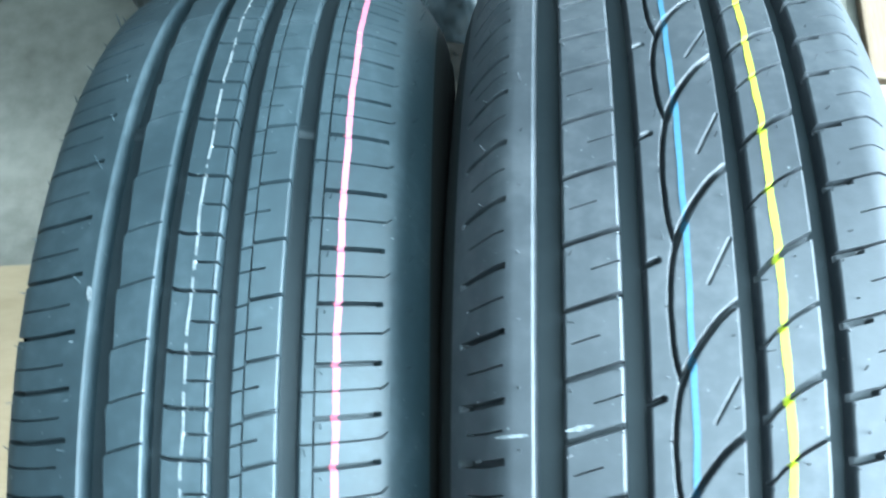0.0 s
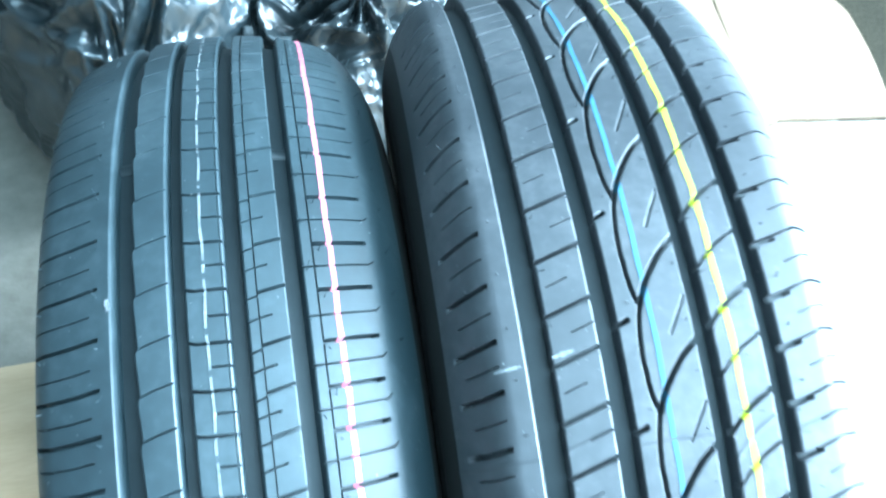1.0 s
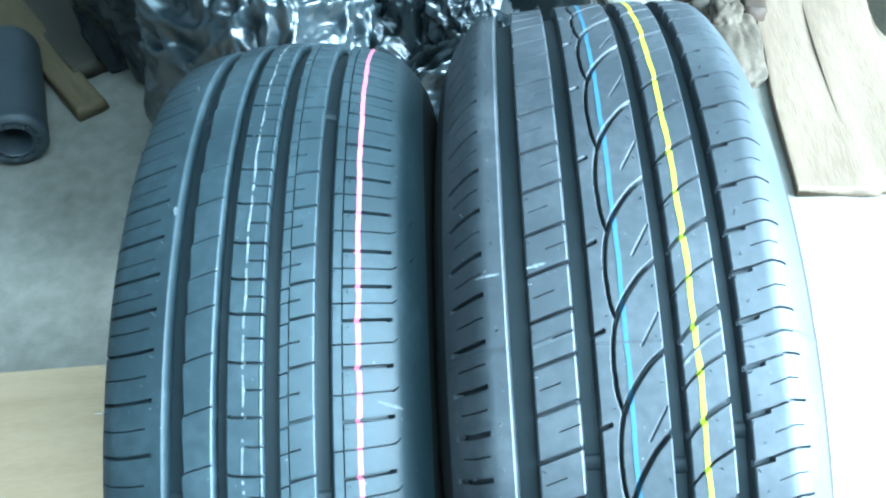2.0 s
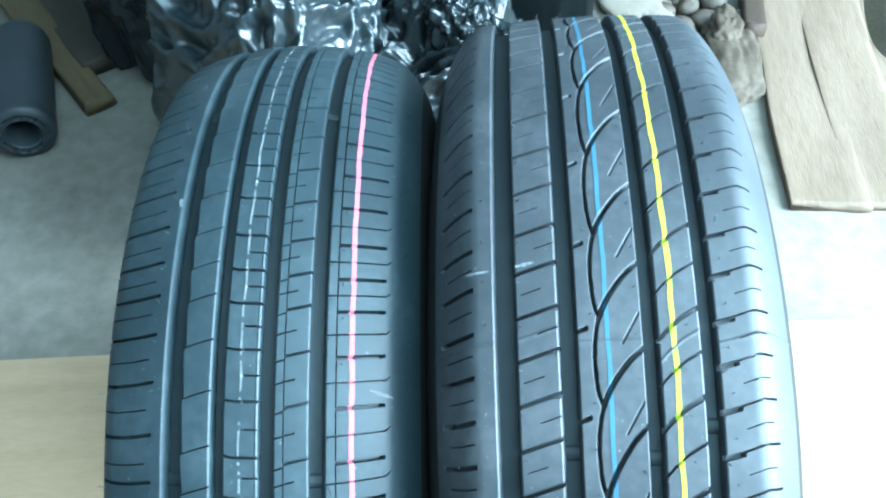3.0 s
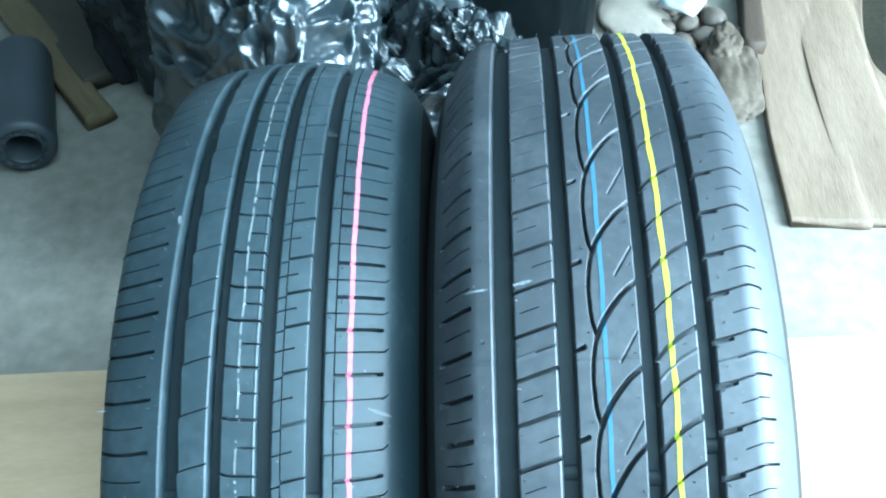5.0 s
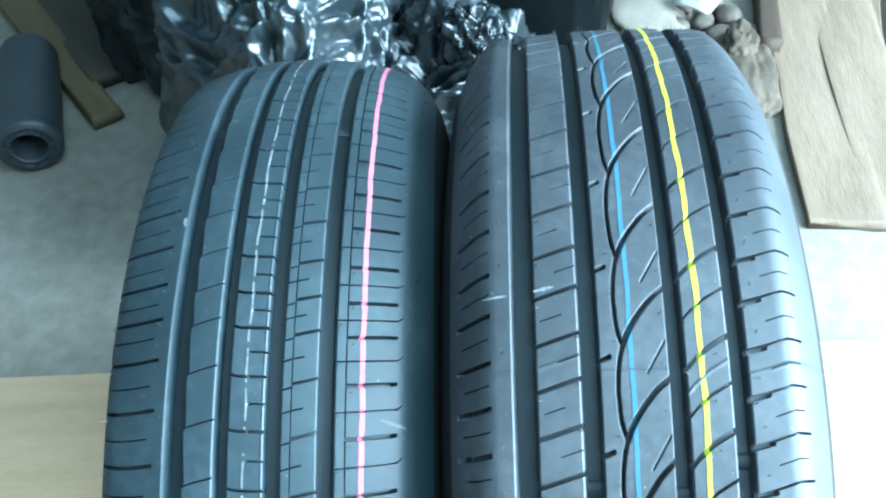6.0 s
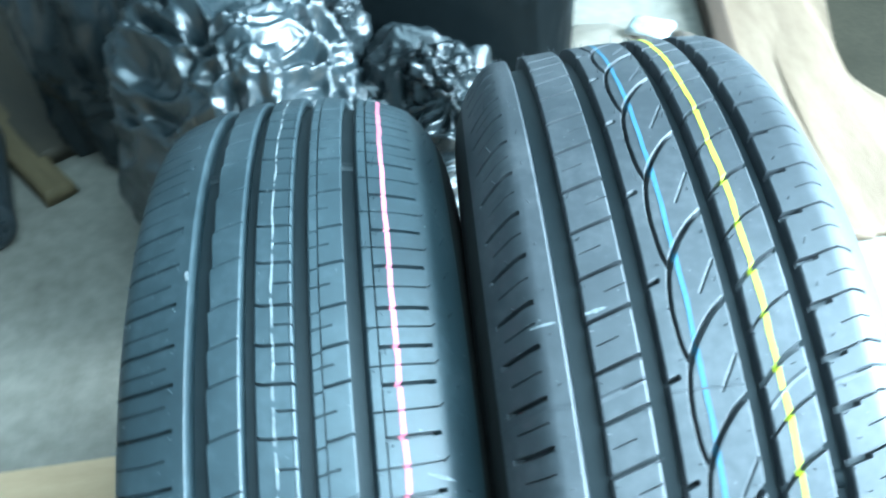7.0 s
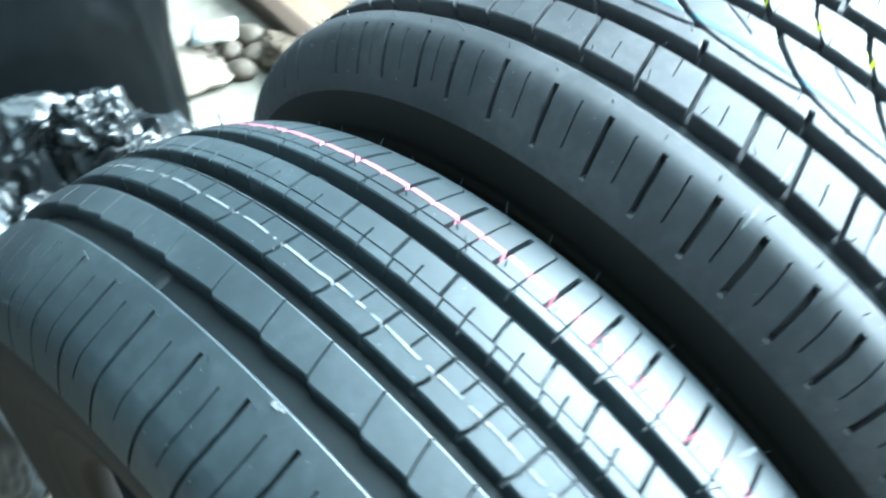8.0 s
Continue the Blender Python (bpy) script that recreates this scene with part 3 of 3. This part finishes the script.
    scuff(root, prof, -0.0720, 107.0, 0.014, 0.0009, -0.1, CHALK, 3)
    scuff(root, prof, -0.0458, 106.4, 0.012, 0.0011, -0.2, CHALK, 4)
    v, q = hairs(prof, spots, 0.0035, 6)
    tagged(under("moulding_hairs", quad_mesh("moulding_hairs", v, q, RUBBER, False), root), kind="stuff")
    return root


comfort_tyre().matrix_world = pose(-0.0514, 0.0264, 0.3203)
sport_tyre().matrix_world = pose(0.1802, 0.0199, 0.3355, 0, 0, -2.1465) @ pose(0, 0, 0, 0, -4.8796, 0)


# ---- things on the floor ----
tagged(part("board", box_bm(-0.95, 1.15, -1.1, 0.324, 0.0005, 0.004, 0.0008), BOARD, smooth=False), "cream plywood sheet lying flat under the tyres", "board").matrix_world = pose(0, 0, 0, 0, 0, 2.5)


def film_height(p, seed, scale, warp):
    """Sharp-ridged folds of thrown-down film at a place p, drawn out by a slow warp; about 0 to 1."""
    q = p * scale
    q = q + Vector((noise.noise(q * 0.45 + Vector((seed, 0, 0))), noise.noise(q * 0.45 + Vector((0, seed, 5))), noise.noise(q * 0.45 + Vector((7, 0, seed))))) * warp
    return 1.0 - min(1.0, abs(noise.noise(q + Vector((0, 0, seed * 1.7)))) * 2.2)


def film_facets(p, seed, scale, warp):
    """Flat hollows between crisp raised creases, of uneven size; about 0 to 1."""
    q = p * scale
    q = q + Vector((noise.noise(q * 0.5 + Vector((seed, 0, 0))), noise.noise(q * 0.5 + Vector((0, seed, 5))), noise.noise(q * 0.5 + Vector((7, 0, seed))))) * warp
    near = noise.voronoi(q + Vector((seed * 1.3, 0, 0)))[0]
    return 1.0 - min(1.0, (near[1] - near[0]) * 1.4)


def film_lump(size, seed, power, folds, crinkle, drape, rows=190, cols=260, taper=(0.0, 0.0), neck=None):
    """Film drawn round a lump: long hanging folds, broken by ridges and fine crinkles. neck: where the film is gathered, as a direction."""
    bm = bmesh.new()
    grid = []
    pull = Vector(neck).normalized() if neck else None
    for i in range(rows + 1):
        lat = -math.pi / 2 + math.pi * i / rows
        line = []
        for j in range(cols):
            lon = 2 * math.pi * j / cols
            d = Vector((math.cos(lat) * math.cos(lon), math.cos(lat) * math.sin(lon), math.sin(lat)))
            p = Vector([math.copysign(abs(c) ** power, c) for c in d])
            # slow lumps of what lies inside
            k = 1 + folds * noise.noise(d * 1.6 + Vector((0, seed, 0))) + 0.5 * folds * noise.noise(d * 3.4 + Vector((seed, 0, 0)))
            # folds that hang down, or that run to the gathered neck
            along = Vector((d.x, d.y, d.z * 0.42))
            slack = Vector((d.x + 0.35 * d.z, d.y, d.z * 1.5 - 0.3 * d.x))
            near = 0.0
            if pull:
                near = max(0.0, d.dot(pull)) ** 6
                side = pull.orthogonal().normalized()
                turn = math.atan2(d.dot(side), d.dot(pull.cross(side)))
                k += near * 0.05 * math.sin(turn * 11 + 3 * noise.noise(d * 3))
            calm = 0.35 + 0.65 * min(1.0, max(0.0, 0.5 + 1.6 * noise.noise(d * 2.3 + Vector((seed, 3, 0)))))
            k += drape * (film_height(along, seed, 2.6, 0.9) - 0.5)
            k += crinkle * (film_facets(slack, seed + 4, 3.0, 0.9) - 0.6)
            k += crinkle * 0.32 * calm * (film_facets(slack, seed + 9, 7.0, 0.8) - 0.6)
            k += crinkle * 0.06 * calm * (film_height(d, seed + 13, 22.0, 0.6) - 0.5)
            t = 1 - taper[0] * max(0.0, p.z) - taper[1] * max(0.0, -p.z)
            line.append(bm.verts.new((p.x * size[0] * k * t, p.y * size[1] * k * t, p.z * size[2] * k)))
        grid.append(line)
    for i in range(rows):
        for j in range(cols):
            n = (j + 1) % cols
            bm.faces.new((grid[i][j], grid[i][n], grid[i + 1][n], grid[i + 1][j]))
    bmesh.ops.remove_doubles(bm, verts=grid[0] + grid[-1], dist=0.002)
    return bm


def bag(centre, size, seed, power=0.8, folds=0.16, crinkle=0.06, drape=0.12, label="", name="rubbish_bag", film=PLASTIC, taper=(0.0, 0.0), turn=0.0, neck=None, fine=1.0):
    """A filled film bag that is flat underneath."""
    bm = film_lump(size, seed, power, folds, crinkle, drape, int(190 * fine), int(260 * fine), taper, neck)
    for v in bm.verts:
        v.co.z = max(v.co.z + centre[2], 0.002) - centre[2]
    ob = part(name, bm, film)
    ob.matrix_world = pose(*centre, 0, 0, turn)
    return tagged(ob, label or "crumpled shiny black plastic rubbish bag on the floor", "bag", "black bags")


def knot(owner, at, size, seed):
    """The tied, gathered neck of a bag."""
    ob = part("tied_neck", film_lump(size, seed, 0.9, 0.25, 0.09, 0.2, 80, 110, neck=(0.3, -0.2, 0.9)), PLASTIC_DIMMED, owner, "gathered neck of creased film")
    ob.location = at
    return ob


first = bag((-0.165, 0.635, 0.16), (0.155, 0.17, 0.29), 1, 0.66, folds=0.10, crinkle=0.13, drape=0.04, taper=(0.25, 0.35), turn=42)
knot(first, (0.12, -0.04, 0.17), (0.045, 0.04, 0.06), 71)
bag((-0.41, 1.00, 0.22), (0.13, 0.15, 0.32), 2, 0.8, crinkle=0.06, label="dark glossy plastic bag slumped behind the timber offcut", film=PLASTIC_DIMMED)
second = bag((0.070, 0.610, 0.13), (0.135, 0.12, 0.20), 3, 0.85, 0.16, 0.075, 0.15, film=PLASTIC_DIMMED, neck=(0.1, -0.5, 0.9), label="tightly knotted black plastic bag full of small creases")
knot(second, (0.01, -0.02, 0.17), (0.04, 0.04, 0.06), 72)
bag((0.055, 0.88, 0.22), (0.245, 0.17, 0.27), 4, 0.58, 0.05, 0.010, 0.016, film=FILM_TAUT, label="taut smooth black plastic bag with rounded corners")
bag((-0.05, 1.27, 0.3), (0.42, 0.20, 0.45), 5, 0.8, crinkle=0.06, label="large heap of black plastic sheeting", fine=0.8)


def bushing():
    root = tagged(new("rubber_bushing"), "black moulded rubber roller with a hollow end, lying on concrete", "roller")
    prof = [(0.0, 0.030), (0.002, 0.0355), (0.006, 0.037), (0.02, 0.037), (0.022, 0.0365), (0.10, 0.0365), (0.17, 0.035), (0.178, 0.033), (0.182, 0.028), (0.182, 0.0)]
    t = np.linspace(0, 2 * math.pi, 64, endpoint=False)[None, :]
    y = np.array([a for a, _ in prof])[:, None]
    r = np.array([b for _, b in prof])[:, None]
    under("body", grid_mesh("body", np.stack([r * np.cos(t), y + 0 * t, r * np.sin(t)], -1), BUSH, close_v=True), root)
    face = [(0.0, 0.030), (-0.001, 0.028), (0.001, 0.0275), (0.001, 0.0225), (-0.0006, 0.0215), (-0.0006, 0.0205), (0.003, 0.0192), (0.06, 0.0185), (0.06, 0.0)]
    y = np.array([a for a, _ in face])[:, None]
    r = np.array([b for _, b in face])[:, None]
    under("end_face", grid_mesh("end_face", np.stack([r * np.cos(t), y + 0 * t, r * np.sin(t)], -1), BUSH, close_v=True), root)
    for k in range(11):
        a = math.radians(20 + k * 32.7)
        bm = box_bm(-0.0024 if k % 3 else -0.004, 0.0024 if k % 3 else 0.004, -0.0032, 0.002, 0.0222, 0.0275, 0.0006)
        ob = part("raised_bar", bm, BUSH, root, smooth=False)
        ob.matrix_basis = pose(0, 0, 0, 0, math.degrees(a), 0)
    return root


bushing().matrix_world = pose(-0.597, 0.690, 0.0503, 0, 0, 16.5) @ Matrix.Diagonal((1.36, 1.37, 1.36, 1))


def smooth(t, a, b):
    k = min(1.0, max(0.0, (t - a) / (b - a)))
    return k * k * (3 - 2 * k)


def timber(name, length, width, thick, mat, label, seed, cat="timber", bulge=0.0, b=0.006):
    """A sawn plank along y with uneven edges, worn corners and shakes in its end."""
    ny, nx = 120, 26
    y = np.linspace(0, length, ny)[:, None]
    # closed outline round the section
    sec = []
    for cx, cz, a0 in ((width / 2 - b, thick - b, 0), (-width / 2 + b, thick - b, 90), (-width / 2 + b, b, 180), (width / 2 - b, b, 270)):
        for k in range(4):
            a = math.radians(a0 + k * 30)
            sec.append((cx + b * math.cos(a), cz + b * math.sin(a)))
    full = []
    for (xa, za), (xb, zb) in zip(sec, sec[1:] + sec[:1]):
        n = max(1, int(math.hypot(xb - xa, zb - za) / 0.008))
        full += [(xa + (xb - xa) * k / n, za + (zb - za) * k / n) for k in range(n)]
    full = np.array(full)
    pts = np.zeros((ny, len(full), 3))
    for i in range(ny):
        t = i / (ny - 1) * length
        for j, (x, z) in enumerate(full):
            e = noise.noise((x * 9 + seed, t * 5, z * 9)) * 0.008 + noise.noise((x * 60 + seed, t * 8, z * 60)) * 0.0012
            s = 1 if x > 0 else -1
            wav = bulge * smooth(t, 0.20, 0.40) * (1 - 0.35 * smooth(t, 0.42, 0.72)) * max(0.0, x) / (width / 2)
            end = noise.noise((x * 40, seed, 0)) * 0.006 if i == 0 else 0.0
            pts[i, j] = (x + s * e - wav, t + end, z + e * 0.6)
    me = grid_mesh(name, pts, mat, close_v=True)
    ob = new(name, me)
    bm = bmesh.new()
    bm.from_mesh(me)
    bmesh.ops.holes_fill(bm, edges=[e for e in bm.edges if e.is_boundary])
    bm.to_mesh(me)
    bm.free()
    return tagged(ob, label, cat)


plank = tagged(new("timber_plank"), "pale weathered timber plank with a long crack, lying on concrete", "timber")
for name, width, x, seed, bulge in (("split_edge", 0.118, -0.0875, 3, 0.0), ("main_piece", 0.215, 0.0495, 5, 0.10)):
    half = timber(name, 1.3, width, 0.014, WOOD, "", seed, "", bulge, 0.0022)
    half.parent = plank
    half.location = (x, 0.006 * (name == "main_piece"), -0.0007 * (name == "split_edge"))
plank.matrix_world = pose(0.724, 0.543, 0.0, 0, 0, -5)
timber("timber_offcut", 0.55, 0.055, 0.03, WOOD_MID, "yellowish timber offcut with rounded end on the floor", 8).matrix_world = pose(-0.512, 0.800, 0.0, 0, 0, 37)
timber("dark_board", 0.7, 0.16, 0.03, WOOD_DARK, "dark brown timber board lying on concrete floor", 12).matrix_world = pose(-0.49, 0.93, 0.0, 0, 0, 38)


def pebble(centre, size, seed, mat=STONE, rough=0.15, label="rounded grey-brown pebble on the floor", name="pebble", cat="stone", sub=3):
    bm = bmesh.new()
    bmesh.ops.create_icosphere(bm, subdivisions=sub, radius=1)
    for v in bm.verts:
        k = 1 + rough * noise.noise(v.co * 1.3 + Vector((seed, 0, 0))) + rough * 0.4 * noise.noise(v.co * 4 + Vector((seed, 9, 0)))
        v.co = Vector((v.co.x * size[0] * k, v.co.y * size[1] * k, max(v.co.z * size[2] * k, -size[2] * 0.8)))
    ob = part(name, bm, mat)
    ob.matrix_world = pose(centre[0], centre[1], size[2] * 0.8 + centre[2], 0, 0, seed * 47)
    return tagged(ob, label, cat, "pebbles" if name == "pebble" else "")


pebble((0.0, 0.0, 0.0), (0.050, 0.115, 0.022), 21, RUBBLE, 0.3, "rough broken lump of pale cement on the floor", "cement_lump", "rubble", 5).matrix_world = pose(0.556, 0.875, 0.0176, 0, 0, -10)
for i, (x, y, s) in enumerate([(0.49, 0.99, 0.025), (0.535, 1.007, 0.027), (0.51, 1.05, 0.024), (0.56, 1.06, 0.029), (0.465, 1.04, 0.022), (0.59, 1.007, 0.025), (0.535, 1.10, 0.027), (0.48, 1.10, 0.024)]):
    pebble((x, y, 0), (s * 0.85, s, s * 0.65), i + 1)


def packet():
    root = tagged(new("packet"), "small white paper packet with teal print, dropped on stones", "packet")
    bm = box_bm(-0.038, 0.038, -0.024, 0.024, 0.0, 0.012, 0.003, 2)
    for v in bm.verts:
        v.co.z += 0.0025 * noise.noise(v.co * 60)
    part("body", bm, PAPER, root)
    part("print", box_bm(-0.018, 0.012, -0.012, 0.010, 0.0122, 0.0132, 0.0003), TEAL, root, "teal printed panel", False)
    part("text_bar", box_bm(-0.030, -0.022, -0.016, 0.016, 0.0122, 0.0130, 0.0002), TEAL, root, "thin printed bar", False)
    return root


packet().matrix_world = pose(0.497, 1.066, 0.042, 8, -6, -38)
pebble((0.415, 1.06, 0.0), (0.085, 0.065, 0.016), 33, PALE, 0.2, "flat beige slab of broken cement on the floor", "cement_slab", "rubble", 4)
pebble((0.0, 0.0, 0.0), (0.036, 0.06, 0.026), 41, RUBBLE, 0.4, "small jagged lump of brownish cement beside the plank", "cement_lump", "rubble", 5).matrix_world = pose(0.56, 0.965, 0.0208, 0, 0, -15)


def flat_sheet():
    """A dark brown sheet with an uneven outline, flat on the floor."""
    bm = bmesh.new()
    ring_pts = [(0.89, 0.535), (0.99, 0.54), (1.105, 0.556), (1.29, 0.685), (1.60, 0.885), (1.61, 1.65), (0.87, 1.65), (0.80, 0.90)]
    low = [bm.verts.new((x, y, 0.0005)) for x, y in ring_pts]
    top = [bm.verts.new((x, y, 0.009)) for x, y in ring_pts]
    bm.faces.new(top)
    bm.faces.new(low[::-1])
    for k in range(len(low)):
        n = (k + 1) % len(low)
        bm.faces.new((low[k], low[n], top[n], top[k]))
    return tagged(part("floor_sheet", bm, DARK_SHEET, smooth=False), "dark brown flat sheet on the concrete", "mat")


flat_sheet()
timber("wooden_lath", 0.62, 0.028, 0.022, WOOD, "thin pale wooden lath along the dark sheet", 17).matrix_world = pose(1.10, 0.535, 0.0005, 0, 0, -54.5)
# narrow brown block that also stands for the shadow strip along the plank
timber("timber_block", 0.45, 0.04, 0.04, BROWN_SHADOWED, "brown timber block, darkened for the shadow strip beside the pale plank", 23).matrix_world = pose(0.61, 0.96, 0.0, 0, 0, -9)
